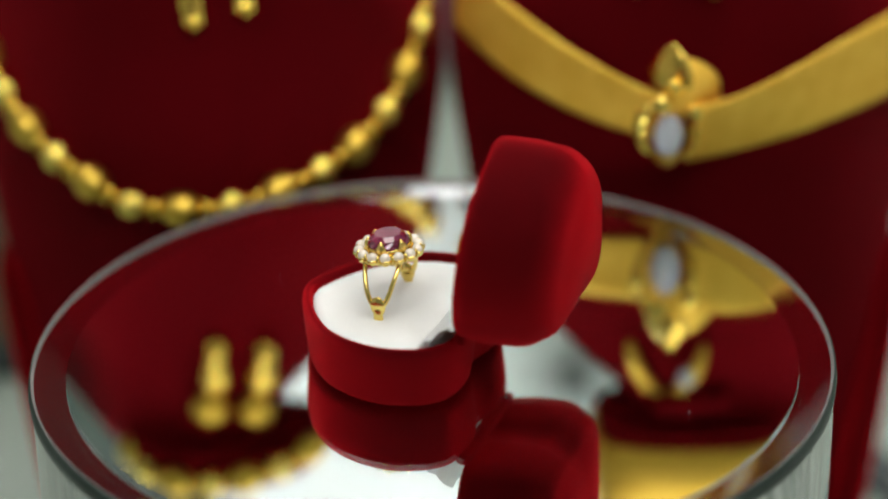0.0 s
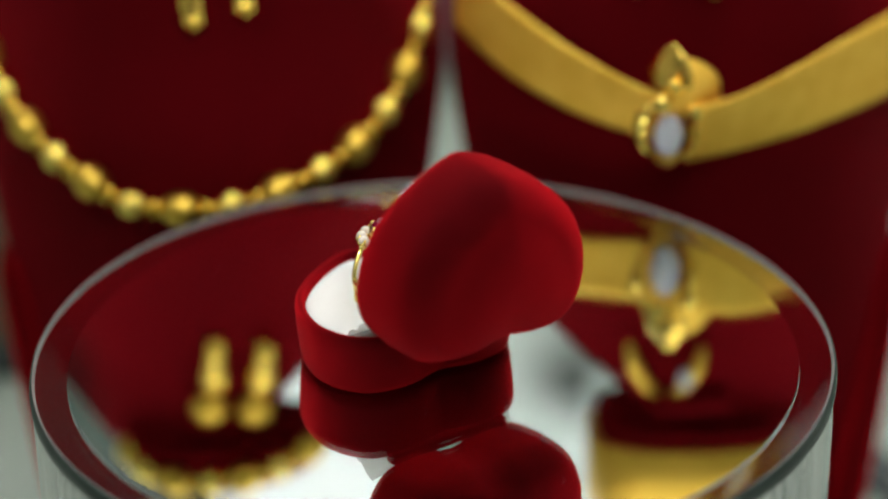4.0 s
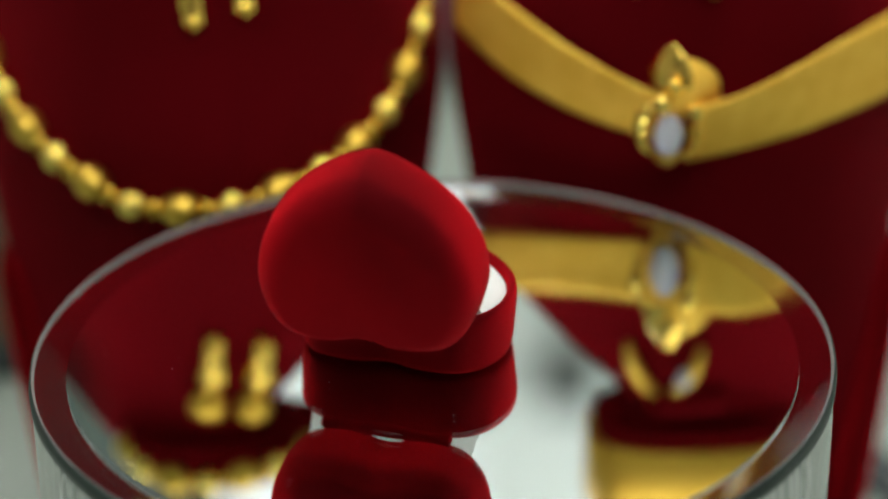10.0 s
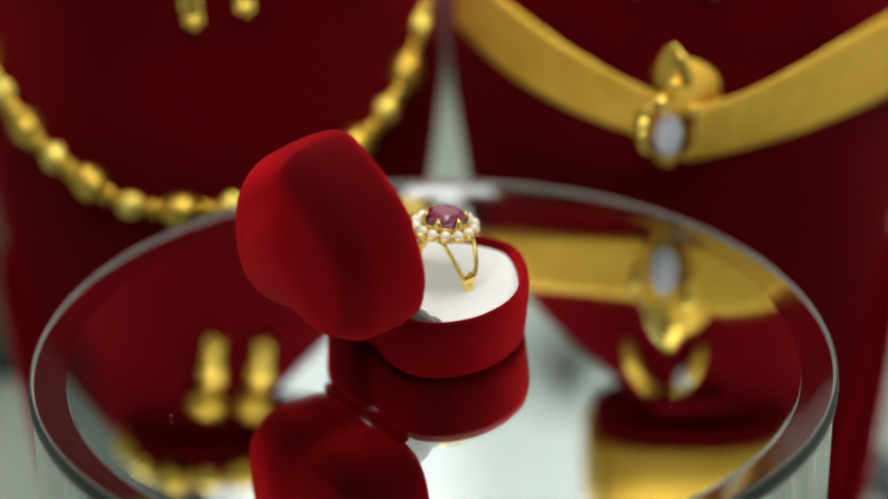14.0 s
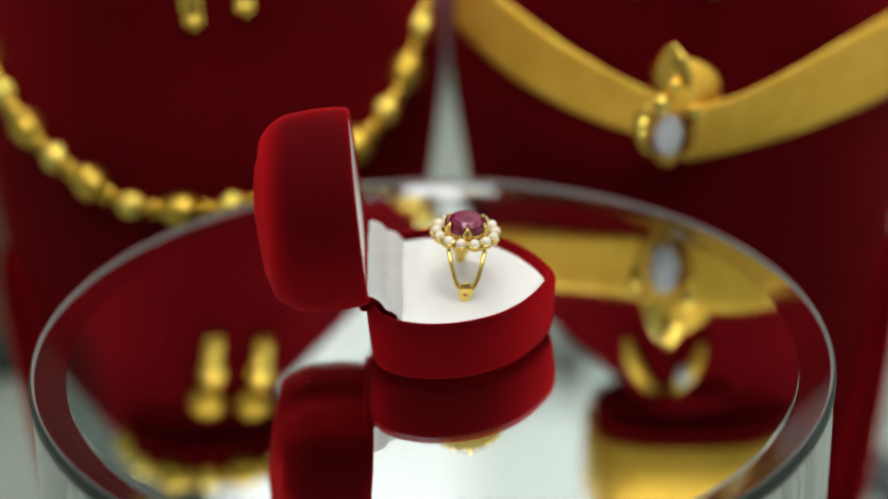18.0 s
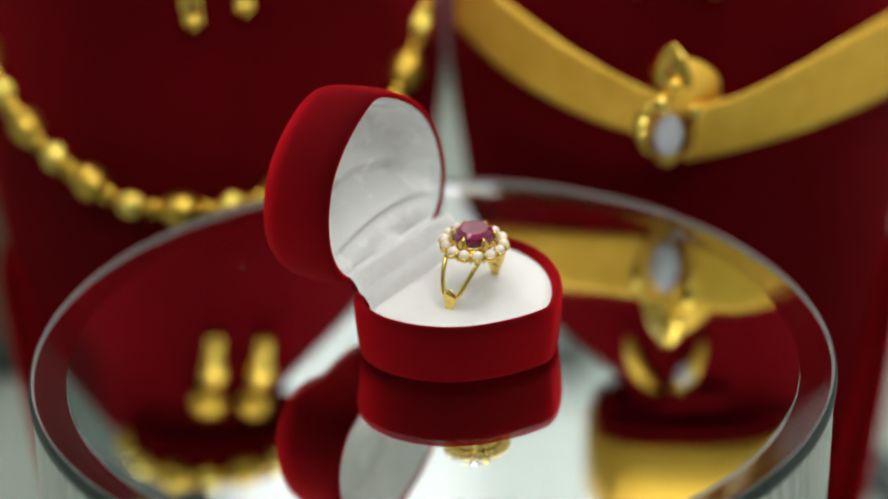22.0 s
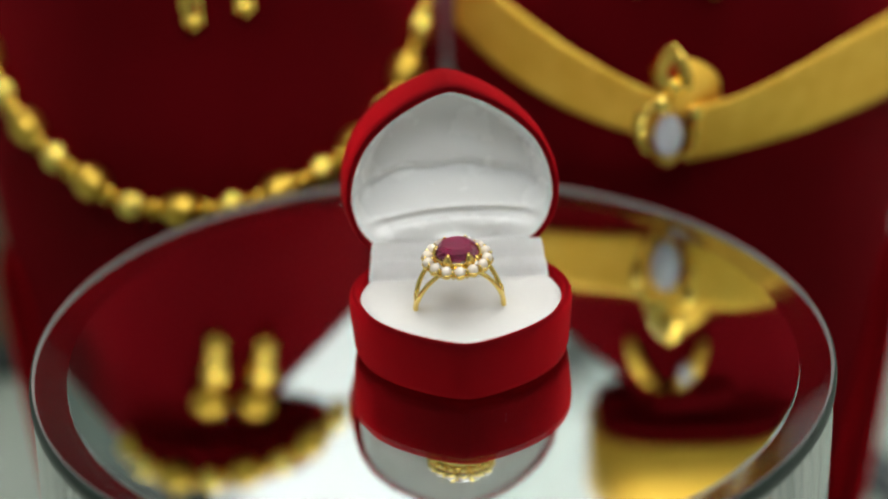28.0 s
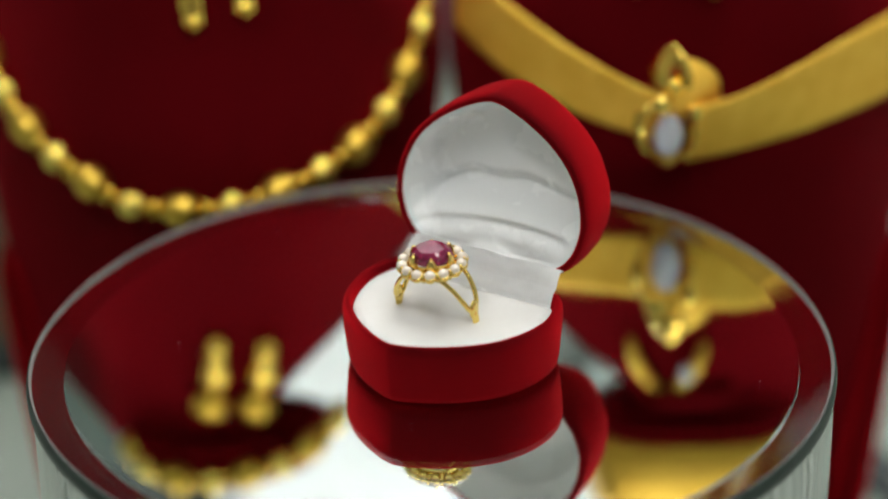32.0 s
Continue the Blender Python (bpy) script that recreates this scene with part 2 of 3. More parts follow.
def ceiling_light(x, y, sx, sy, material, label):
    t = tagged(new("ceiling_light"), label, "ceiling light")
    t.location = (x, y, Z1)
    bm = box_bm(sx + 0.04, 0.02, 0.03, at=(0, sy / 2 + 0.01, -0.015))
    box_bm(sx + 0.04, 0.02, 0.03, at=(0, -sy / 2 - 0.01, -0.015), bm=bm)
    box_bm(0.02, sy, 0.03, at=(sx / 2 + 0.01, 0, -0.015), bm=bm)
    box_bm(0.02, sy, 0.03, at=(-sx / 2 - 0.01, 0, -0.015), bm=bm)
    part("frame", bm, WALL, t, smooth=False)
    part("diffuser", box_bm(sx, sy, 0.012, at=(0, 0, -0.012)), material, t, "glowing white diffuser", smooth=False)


ceiling_light(0.10, 0.15, 0.9, 0.6, LAMP, "square white ceiling panel light, switched on")
# added fill panel, out of view: lifts the surfaces that face the camera
ceiling_light(0.0, -0.95, 1.2, 0.5, FILL_LAMP, "long unseen fill light added behind the camera")
ceiling_light(0.10, 1.10, 2.0, 0.12, WASHER, "long cool white wall-washing ceiling light")


def downlight(x, y):
    t = tagged(new("downlight"), "small round recessed ceiling spotlight, switched on", "spotlight", "ceiling spotlights")
    t.location = (x, y, Z1)
    part("ring", lathe([(0.050, 0.0), (0.050, -0.008), (0.046, -0.012), (0.038, -0.012), (0.036, -0.004)], 32, cap=False), WALL, t)
    part("lens", lathe([(0.036, -0.004), (0.034, -0.008), (0.01, -0.010)], 32), SPOT, t, "glowing white lens")


for sx in (-0.50, 0.55):
    for sy in (-0.55, 0.75):
        downlight(sx, sy)


# ---------- the mirror turntable ----------
R_DISC, R_IN, DEEP = 0.0896, 0.0822, -0.0030
DISC_AT = (-0.0002, -0.0020)     # the disc sits a little off the axis of the box
LOBE = radians(211.6)


def rim(r, z, k=0.0006, n=160):
    pts = []
    for i in range(n):
        a = 2 * math.pi * i / n
        d = (a - LOBE + math.pi) % (2 * math.pi) - math.pi
        q = r + k * math.exp(-(d / 0.28) ** 2) + 0.00012 * math.sin(5 * a + 1)
        pts.append((q * math.cos(a), q * math.sin(a), z))
    return pts


turntable = tagged(new("mirror_turntable"), "shiny round display turntable of clear glass with dark green edge", "turntable")
part("mirror", loft([rim(R_IN - 0.0002, DEEP), rim(R_IN - 0.0001, -0.0008)]), MIRROR, turntable, "silvered mirror layer", smooth=False)
part("glass_plate", loft([rim(R_DISC, -0.0003), rim(R_DISC - 0.0002, -0.0001), rim(R_IN, 0.0)], cap_start=False), GLASS_TOP, turntable, "clear glass plate", smooth=False)
part("border", loft([rim(R_DISC - 0.0004, DEEP), rim(R_DISC - 0.0004, -0.0005), rim(R_IN, -0.0014)], cap_start=False, cap_end=False), BEVEL_MIRROR, turntable, "hazy silvered border round the mirror", smooth=False)
part("rim", loft([rim(R_DISC - 0.0005, -0.0010), rim(R_DISC - 0.0004, -0.0004), rim(R_DISC - 0.0002, 0.0003), rim(R_DISC + 0.0002, 0.0004)], cap_start=False, cap_end=False), GROUND_EDGE, turntable, "hazy grey ground glass rim")
part("glass_edge", loft([rim(R_DISC + 0.0001, DEEP - 0.0006), rim(R_DISC + 0.0008, DEEP - 0.0002), rim(R_DISC + 0.0009, -0.0016), rim(R_DISC + 0.0007, -0.0002), rim(R_DISC + 0.0002, 0.0004)],
                        cap_start=False, cap_end=False), GLASS_EDGE, turntable, "dark green polished glass edge")
part("cylinder", lathe([(R_DISC - 0.0001, DEEP - 0.0005), (R_DISC + 0.0005, -0.009), (R_DISC + 0.0003, TABLE_Z + 0.004), (R_DISC - 0.0007, TABLE_Z), (0.085, TABLE_Z), (0.085, DEEP - 0.0005)], 128, cap=False), GLASS_WALL, turntable, "clear glass cylinder, reflection streaks put in its colour")

bm = bmesh.new()
rnd = random.Random(7)
for k in range(16):
    a, r = rnd.uniform(0, 2 * math.pi), 0.080 * math.sqrt(rnd.random())
    size = rnd.uniform(0.00006, 0.00013)
    bmesh.ops.create_icosphere(bm, subdivisions=1, radius=size, matrix=Matrix.Translation((r * math.cos(a), r * math.sin(a), size * 0.3)) @ Matrix.Diagonal((1, 1, 0.4, 1)))
tagged(part("dust_specks", bm, CARD, turntable, "pale specks of dust on the glass"), kind="stuff")

# ---------- the ring box (tip towards -y, hinge towards +y) ----------
HALF = [(0.0, 13.0), (2.6, 13.4), (6.5, 14.5), (13.0, 14.5), (18.5, 12.9), (22.6, 8.6), (24.7, 2.8), (24.9, -2.2), (23.7, -8.0), (20.7, -14.1), (15.7, -19.4), (9.8, -23.4), (4.8, -25.8), (2.0, -26.7), (0.0, -27.0)]
right = spline([(x / 1000, y / 1000, 0) for x, y in HALF], 5)
OUTLINE = right[:-1] + [Vector((-p.x, p.y, 0)) for p in right[:0:-1]]
MID = Vector((0.0, -0.0055, 0))


def heart(inset, z, dz=None, stretch=1.0):
    """The box's outline drawn in by inset metres, at height z."""
    n = len(OUTLINE)
    out = []
    for i, p in enumerate(OUTLINE):
        tan = OUTLINE[(i + 1) % n] - OUTLINE[i - 1]
        nrm = Vector((-tan.y, tan.x, 0)).normalized()
        if nrm.dot(MID - p) < 0:
            nrm = -nrm
        if inset < 0.003:
            q = p + nrm * inset
        else:
            q = MID + (p + nrm * 0.003 - MID) * max(0.0, 1 - (inset - 0.003) / 0.0205)
        out.append(q)
    # further in, the outline grows rounder
    for _ in range(int(max(0.0, inset - 0.003) * 4200)):
        out = [(out[i - 1] + 2 * out[i] + out[(i + 1) % n]) / 4 for i in range(n)]
    return [(q.x, 0.0142 - (0.0142 - q.y) * stretch, z if dz is None else z + dz(q)) for q in out]


BOX_X = 0.0064
LIP, PAD_Z = 0.0142, 0.0128
ring_box = tagged(new("ring_box"), "open red velvet heart-shaped ring box with white lining", "ring box")
base = part("base", loft([heart(i, z, stretch=1.03) for i, z in ((0.0040, 0.0), (0.0020, 0.0), (0.0011, 0.0005), (0.0008, 0.0020), (0.0002, 0.0085), (0.0, 0.0120), (0.0002, 0.0134), (0.0008, LIP), (0.0015, LIP), (0.0021, 0.0136), (0.0022, 0.0040))]), VELVET, ring_box, "red velvet base")


def pad_ring(inset, z, y_cut=0.0078):
    return [(x, min(y, y_cut), zz) for x, y, zz in heart(inset, z, stretch=1.03)]


part("pad", loft([pad_ring(0.0024, 0.0042), pad_ring(0.0024, 0.0118), pad_ring(0.0030, 0.0126), pad_ring(0.0045, PAD_Z), pad_ring(0.010, PAD_Z), pad_ring(0.017, PAD_Z)]), PAD, base, "white flocked foam pad")

# lid, in its closed pose over the hinge, then turned open
HINGE_Y, HINGE_Z, OPEN = 0.0142, 0.0149, -94.8
LID = pose(-0.0006, HINGE_Y, HINGE_Z, OPEN, 0, 2.0) @ pose(0, -HINGE_Y, 0)
prof = [(0.0022, 0.0030), (0.0021, 0.0004), (0.0017, 0.0), (0.0011, 0.0), (0.0006, 0.0006), (0.0003, 0.0030), (0.0002, 0.0075), (0.0006, 0.0120)]
for k in range(1, 11):
    a = k / 10 * math.pi / 2
    prof.append((0.0006 + 0.0092 * (1 - math.cos(a)), 0.0118 + 0.0091 * math.sin(a)))
prof += [(0.0125, 0.0220), (0.0165, 0.0227), (0.0200, 0.0231), (0.0220, 0.0233)]


def lid_ring(inset, z):
    """On the hinge side the lid's edge is rounded less than round the tip."""
    out = []
    for p, q in zip(heart(inset, z), heart(min(inset, 0.003 + (inset - 0.003) * 0.5) if inset < 0.0125 else inset - 0.0047, z)):
        w = min(1.0, max(0.0, (p[1] + 0.006) / 0.014))
        w = w * w * (3 - 2 * w)
        deep = max(0.0, z - 0.003) / 0.02
        tip = min(1.0, max(0.0, (-0.008 - p[1]) / 0.014))
        out.append((p[0] + (q[0] - p[0]) * w - 0.0012 * deep, p[1] + (q[1] - p[1]) * w - 0.0005 * deep * tip, z))
    return out


lid = part("lid", loft([lid_ring(i, z) for i, z in prof], cap_start=False), VELVET, ring_box, "domed red velvet lid standing open")
lid.matrix_basis = LID


def satin_depth(q):
    """Depth of the lining: plain above, a padded step with a crease across its lower third."""
    y = HINGE_Y - q[1]
    x = q[0] / 0.0225
    xx = min(1.0, x * x)
    arc, ridge = 0.0172 - 0.0064 * xx ** 1.4 + 0.0004 * math.sin(q[0] * 420), 0.0104 - 0.0030 * xx + 0.0008 * x
    top, low = 0.0100, 0.0034
    if y > arc:
        d = top + 0.0024 * math.exp(-((y - arc) / 0.0020) ** 2)
    elif y > ridge:
        k = (arc - y) / (arc - ridge)
        d = top + 0.0024 - (top + 0.0024 - low) * (0.35 * k + 0.65 * k * k * (3 - 2 * k))
    else:
        # below the rolled lip a slot, deeper towards one side, and a lower roll
        slot = (0.0011 + 0.0009 * min(1.0, max(0.0, (x + 0.2) / 0.8))) * (1 - xx) ** 0.5
        d = low + slot * math.exp(-((y - ridge + 0.0014) / 0.0008) ** 2) - 0.0009 * math.exp(-((y - ridge + 0.0044) / 0.0021) ** 2) - 0.0008 * min(1.0, (ridge - y) / 0.006) + 0.0022 * math.exp(-((y - 0.0024) / 0.0009) ** 2)
    if y < arc:
        d += 0.0006 * noise.noise((q[0] * 90, q[1] * 70, 7.7)) * min(1.0, (arc - y) / 0.003)
    sweep = 0.0002 * math.exp(-((q[0] * 0.75 + (y - 0.026) * 0.66) / 0.0028) ** 2) if y > arc else 0.0
    return d + 0.0004 * noise.noise((q[0] * 70, q[1] * 70, 3.1)) - sweep


rings = []
for k in range(0, 75):
    inset = 0.0021 + 0.0212 * (k / 74) ** 1.15
    fade = math.sin(min(1.0, (inset - 0.0021) / 0.0042) * math.pi / 2)
    rings.append(heart(inset, 0.0006, lambda q, f=fade: f * satin_depth(q)))
lining = part("lid_lining", loft(rings, cap_start=False), SATIN, lid, "white padded satin lining with a soft fold")

part("hinge", box_bm(0.031, 0.0032, 0.0026, 0.0010, (0, 0.0146, 0.0142)), VELVET, ring_box, "dark red velvet-covered hinge")

# the satin hinge strip between pad and lid
rows = []
for y, z in ((0.0143, 0.0180), (0.0141, 0.0187), (0.0136, 0.0190), (0.0128, 0.0187), (0.0118, 0.0181), (0.0109, 0.0171), (0.0103, 0.0161), (0.0097, 0.0157), (0.0088, 0.0155), (0.0078, 0.0147), (0.0070, 0.0136), (0.0064, 0.0127)):
    w = 0.0193 + max(0.0, 0.0137 - y) * 0.15
    rows.append([(w * (2 * i / 60 - 1), y + 0.0002 * noise.noise((i * 0.10, y * 200, 0)), z + 0.0003 * noise.noise((i * 0.09, y * 160, 5))) for i in range(61)])
bm = loft(rows, False, False, closed=False)
bmesh.ops.solidify(bm, geom=bm.faces[:], thickness=0.0005)
part("hinge_strip", bm, CARD, ring_box, "white satin hinge strip")

# ---------- the ring ----------
RX, RY = 0.0057 - BOX_X, -0.0070
gold_ring = tagged(new("ruby_ring"), "gold ring with an oval ruby in a halo of small pearls", "ring")
RC = Vector((0, 0, 0.0126))
RR = 0.0098
# lower solid hoop, sunk in the pad
pts = [RC + Vector((RR * math.cos(a), 0, RR * math.sin(a))) for a in (radians(18 - 216 * k / 40) for k in range(41))]
part("hoop", tube(pts, 0.00062, 14, flat=1.8), RING_GOLD, gold_ring)
for side in (1, -1):
    for w in (1, -1):
        pts, rad = [], []
        for k in range(15):
            s = k / 14
            a = radians(16 + 52 * s)
            r = RR + 0.0006 * s
            pts.append(RC + Vector((side * r * math.cos(a) * (1 + 0.05 * s), w * (0.0005 + 0.0037 * s ** 0.5), r * math.sin(a) * (1 + 0.17 * s))))
            rad.append(0.00058 - 0.00008 * s)
        part("shoulder", tube(pts, rad, 10), RING_GOLD, gold_ring, "split gold shoulder")
    a = radians(17)
    bm = ball_bm(0.0018, (0.32, 1.0, 1.25))
    o = part("bead", bm, RING_GOLD, gold_ring, "flat gold bead at the fork")
    o.matrix_basis = Matrix.Translation(RC + Vector((side * (RR + 0.0002) * math.cos(a), 0, RR * math.sin(a))))
HEAD = 0.0246
hz = HEAD
gallery = part("gallery", lathe([(0.0046, hz - 0.0010), (0.0052, hz - 0.0013), (0.0057, hz - 0.0010), (0.0058, hz - 0.0005), (0.0054, hz), (0.0046, hz)], 48, cap=False), RING_GOLD, gold_ring, "scalloped gold gallery under the pearls")
first = None
N_PEARL = 14
for k in range(N_PEARL):
    a = 2 * math.pi * (k + 0.5) / N_PEARL
    m = Matrix.Translation((0.00665 * math.cos(a), 0.00665 * math.sin(a), hz + 0.0010))
    if first is None:
        first = part("pearl", ball_bm(0.00122, u=14, v=10), PEARL, gold_ring)
        first.matrix_basis = m
    else:
        share(first, gold_ring, m)
first = None
for k in range(N_PEARL):
    a = 2 * math.pi * (k + 0.5) / N_PEARL
    m = Matrix.Translation((0.0067 * math.cos(a), 0.0067 * math.sin(a), hz + 0.0005))
    if first is None:
        first = part("pearl_cup", lathe([(0.0005, -0.0012), (0.0011, -0.0008), (0.0014, 0.0000), (0.00135, 0.0003), (0.0011, 0.0001)], 14, cap=False), RING_GOLD, gallery, "gold cup under a pearl")
        first.matrix_basis = m
    else:
        share(first, gallery, m)
for k in range(N_PEARL):
    a = 2 * math.pi * k / N_PEARL
    m = pose(0, 0, hz, 0, 0, math.degrees(a))
    if k == 0:
        claw = part("claw", tube([(0.0066, 0, -0.0006), (0.0074, 0, 0.0004), (0.0073, 0, 0.0013), (0.0069, 0, 0.0018)], [0.0004, 0.0004, 0.00034, 0.0001], 6), RING_GOLD, gallery, "tiny gold claw between two pearls")
        claw.matrix_basis = m
    else:
        share(claw, gallery, m)
# faceted stone
fac = []
for k, (r, z) in enumerate(((0.0030, 0.0004), (0.0050, 0.0021), (0.0051, 0.0026), (0.0045, 0.0038), (0.0033, 0.0046))):
    fac.append([(r * 0.97 * math.cos(2 * math.pi * (i + 0.5 * (k % 2)) / 14), r * 0.90 * math.sin(2 * math.pi * (i + 0.5 * (k % 2)) / 14), hz + z) for i in range(14)])
part("stone", loft(fac), RUBY, gold_ring, "faceted oval purplish-red ruby", smooth=False)
cup = part("stone_cup", lathe([(0.0040, hz - 0.0002), (0.0047, hz + 0.0012), (0.0049, hz + 0.0019), (0.0045, hz + 0.0019)], 40, cap=False), RING_GOLD, gold_ring, "gold setting round the stone")
for k in range(6):
    m = pose(0, 0, hz, 0, 0, -60 + 60 * k)
    if k == 0:
        rings = []
        for x, z, w in ((0.0048, 0.0008, 0.0014), (0.0050, 0.0018, 0.0014), (0.0050, 0.0027, 0.0011), (0.0047, 0.0036, 0.0006), (0.0043, 0.0041, 0.0001)):
            rings.append([(x - 0.0001, -w, z), (x + 0.0002, -w * 0.6, z), (x + 0.0004, 0, z), (x + 0.0002, w * 0.6, z), (x - 0.0001, w, z), (x - 0.0003, 0, z)])
        prong = part("prong", loft(rings), RING_GOLD, cup, "short pointed gold prong")
        prong.matrix_basis = m
    else:
        share(prong, cup, m)


# ---------- the two velvet busts ----------
def bust_y(u, z, flat=0.0):
    """Front of a bust: rounded sideways (flat: a broader chest that turns back near its sides), leaning back above the chest."""
    side = 13.5 * u * u - flat * (4.5 * u * u - 18.0 * max(0.0, abs(u) - 0.03) ** 2)
    return 0.0815 + side + 0.25 * max(0.0, z - 0.012)


SHAPE = [(FOOT, 0.0375), (-0.095, 0.0425), (-0.060, 0.0500), (-0.035, 0.0552), (-0.010, 0.0598), (0.015, 0.0624), (0.030, 0.0610), (0.042, 0.0500), (0.052, 0.0360), (0.062, 0.0230), (0.070, 0.0165), (0.076, 0.0150)]


OUTER = {0.030: 0.0625, 0.042: 0.0615, 0.052: 0.0590, 0.062: 0.0560, 0.070: 0.0510, 0.076: 0.0420, 0.084: 0.0330, 0.090: 0.0220}


def bust(cx, label, cap_at, cap_half, outer, cap_low, cap_top, sag, post):
    t = tagged(new("jewellery_bust"), label, "display bust", "velvet display busts")
    t.location = (cx, 0, 0)
    prof = spline([(w + (0.0012 if z < 0.03 else 0.0), z, OUTER.get(z, w) + (0.007 if outer > 0 and z > 0.045 else 0.0018 if -0.07 < z < 0.03 else 0.0)) for z, w in SHAPE + [(0.084, 0.0145), (0.090, 0.0130)]], 4)
    rings = []
    n = 28
    for p in prof:
        z = p.y
        ring = []
        w = max(p.x, p.z)
        for i in range(n + 1):
            k = 2 * i / n - 1
            u = (p.z if k * outer > 0 else p.x) * k
            e = 0.004 * max(0.0, abs(2 * i / n - 1) - 0.93) / 0.07
            ring.append((u, bust_y(u, z, float(outer > 0)) + e, z))
        yb = bust_y(w, z, float(outer > 0)) + 0.016
        for i in range(n // 2 + 1):
            q = 1 - 2 * i / (n // 2)
            ring.append(((p.z if q * outer > 0 else p.x) * q, yb + 0.004 * (1 - q * q), z))
        rings.append(ring)
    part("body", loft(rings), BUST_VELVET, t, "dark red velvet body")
    # added rolls: the glossier box velvet stands for light on the bust's sides
    for side in (1, -1):
        roll = []
        for k in range(13):
            s = k / 12
            z = FOOT + 0.001 + 0.088 * s
            w = 0.0375 + 0.0185 * s ** 0.95
            r = 0.0052 * (1 - s) ** 0.3 + 0.0004
            c = Vector((side * (w + r * 0.10), bust_y(w, z, float(outer > 0)) - 0.0040, z))
            roll.append([(c.x + side * r * math.cos(2 * math.pi * j / 16), c.y + r * 1.3 * math.sin(2 * math.pi * j / 16), z) for j in range(16)])
        part("side_roll", loft(roll), VELVET, t, "added velvet roll standing for the lit side edge")
    # neck cap that carries a second row
    cap = []
    for z, k in ((cap_low - 0.0012, 0.88), (cap_low - 0.0008, 0.95), (cap_low, 1.0), (cap_low + 0.002, 1.0), (cap_low + 0.007, 0.96), (cap_top - 0.003, 0.91), (cap_top - 0.001, 0.86), (cap_top, 0.78)):
        ring = []
        for i in range(48):
            a = 2 * math.pi * i / 48
            c, s = math.cos(a), math.sin(a)
            x = cap_half * k * abs(c) ** 0.7 * (1 if c > 0 else -1)
            ring.append((cap_at + x, 0.106 + 0.016 * k * abs(s) ** 0.8 * (1 if s > 0 else -1), z if z < cap_low else max(z - sag * (x + 0.006) ** 2 * (z - cap_low) / (cap_top - cap_low), cap_low + 0.4 * (z - cap_low))))
        cap.append(ring)
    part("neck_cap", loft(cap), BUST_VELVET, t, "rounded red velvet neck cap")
    part("neck_post", lathe([(0.0062, cap_top - 0.004), (0.0068, cap_top + 0.002), (0.0067, cap_top + 0.045), (0.0060, cap_top + 0.047)], 24), DARK, t, "black post above the cap").location = (post, 0.106, 0)
    return t


LX, RXB = -0.0600, 0.0690
NX = -0.0612
bust(LX, "dark red velvet necklace bust with a beaded gold chain", 0.0040, 0.028, -1, 0.0790, 0.0922, 6.0, -0.0093)
bust(RXB, "dark red velvet necklace bust with a flat gold collar", 0.0, 0.026, 1, 0.0762, 0.1050, 0.0, -0.0045)

# bead necklace on the left-hand bust
necklace = tagged(new("bead_necklace"), "gold bead necklace hanging on a red velvet bust", "necklace")
curve = []
for i in range(401):
    u = -0.0605 + 0.121 * i / 400
    z = -0.0026 + 3.2 * u * u + 1.2e8 * u ** 8 + 0.22 * max(0.0, -u - 0.015)
    curve.append(Vector((NX + u, bust_y(NX + u - LX, z) - 0.0035, z)))
length = [0.0]
for a, b in zip(curve, curve[1:]):
    length.append(length[-1] + (b - a).length)
part("chain", tube(curve[::8], 0.0013, 8), SATIN_GOLD, necklace, "thin gold chain")


def along(points, dist, d):
    for i in range(len(points) - 1):
        if dist[i + 1] >= d:
            k = (d - dist[i]) / max(1e-9, dist[i + 1] - dist[i])
            return points[i].lerp(points[i + 1], k), (points[i + 1] - points[i]).normalized()
    return points[-1], (points[-1] - points[-2]).normalized()


def bead_bm(r, length_, facets):
    rings = []
    for k in range(facets[1] + 1):
        a = math.pi * k / facets[1]
        q = max(0.12, math.sin(a))
        rings.append([(r * q * math.cos(2 * math.pi * (j + 0.5 * (k % 2)) / facets[0]), r * q * math.sin(2 * math.pi * (j + 0.5 * (k % 2)) / facets[0]), -length_ / 2 * math.cos(a)) for j in range(facets[0])])
    return loft(rings)


def string_beads(parent, points, dist, step, r, start):
    round_bead = cut_bead = spacer = None
    d, k = start, 0
    while d < dist[-1] - 0.002:
        p, w = along(points, dist, d)
        m = Matrix.Translation(p) @ w.to_track_quat("Z", "Y").to_matrix().to_4x4()
        if k % 2:
            if cut_bead is None:
                cut_bead = part("cut_bead", bead_bm(r * 0.92, r * 1.9, (14, 9)), FROST_GOLD, parent, "diamond-cut gold bead", smooth=False)
                cut_bead.matrix_basis = m
            else:
                share(cut_bead, parent, m)
        else:
            if round_bead is None:
                round_bead = part("bead", bead_bm(r * 1.03, r * 2.5, (20, 12)), ROUND_GOLD, parent, "smooth satin gold bead")
                round_bead.matrix_basis = m
            else:
                share(round_bead, parent, m)
        p, w = along(points, dist, min(dist[-1], d + step / 2))
        m = Matrix.Translation(p) @ w.to_track_quat("Z", "Y").to_matrix().to_4x4()
        if spacer is None:
            spacer = part("spacer", bead_bm(r * 0.70, r * 0.9, (12, 7)), BEAD_GOLD, parent, "small gold spacer bead")
            spacer.matrix_basis = m
        else:
            share(spacer, parent, m)
        d += step
        k += 1


string_beads(necklace, curve, length, 0.01275, 0.0044, 0.02435)

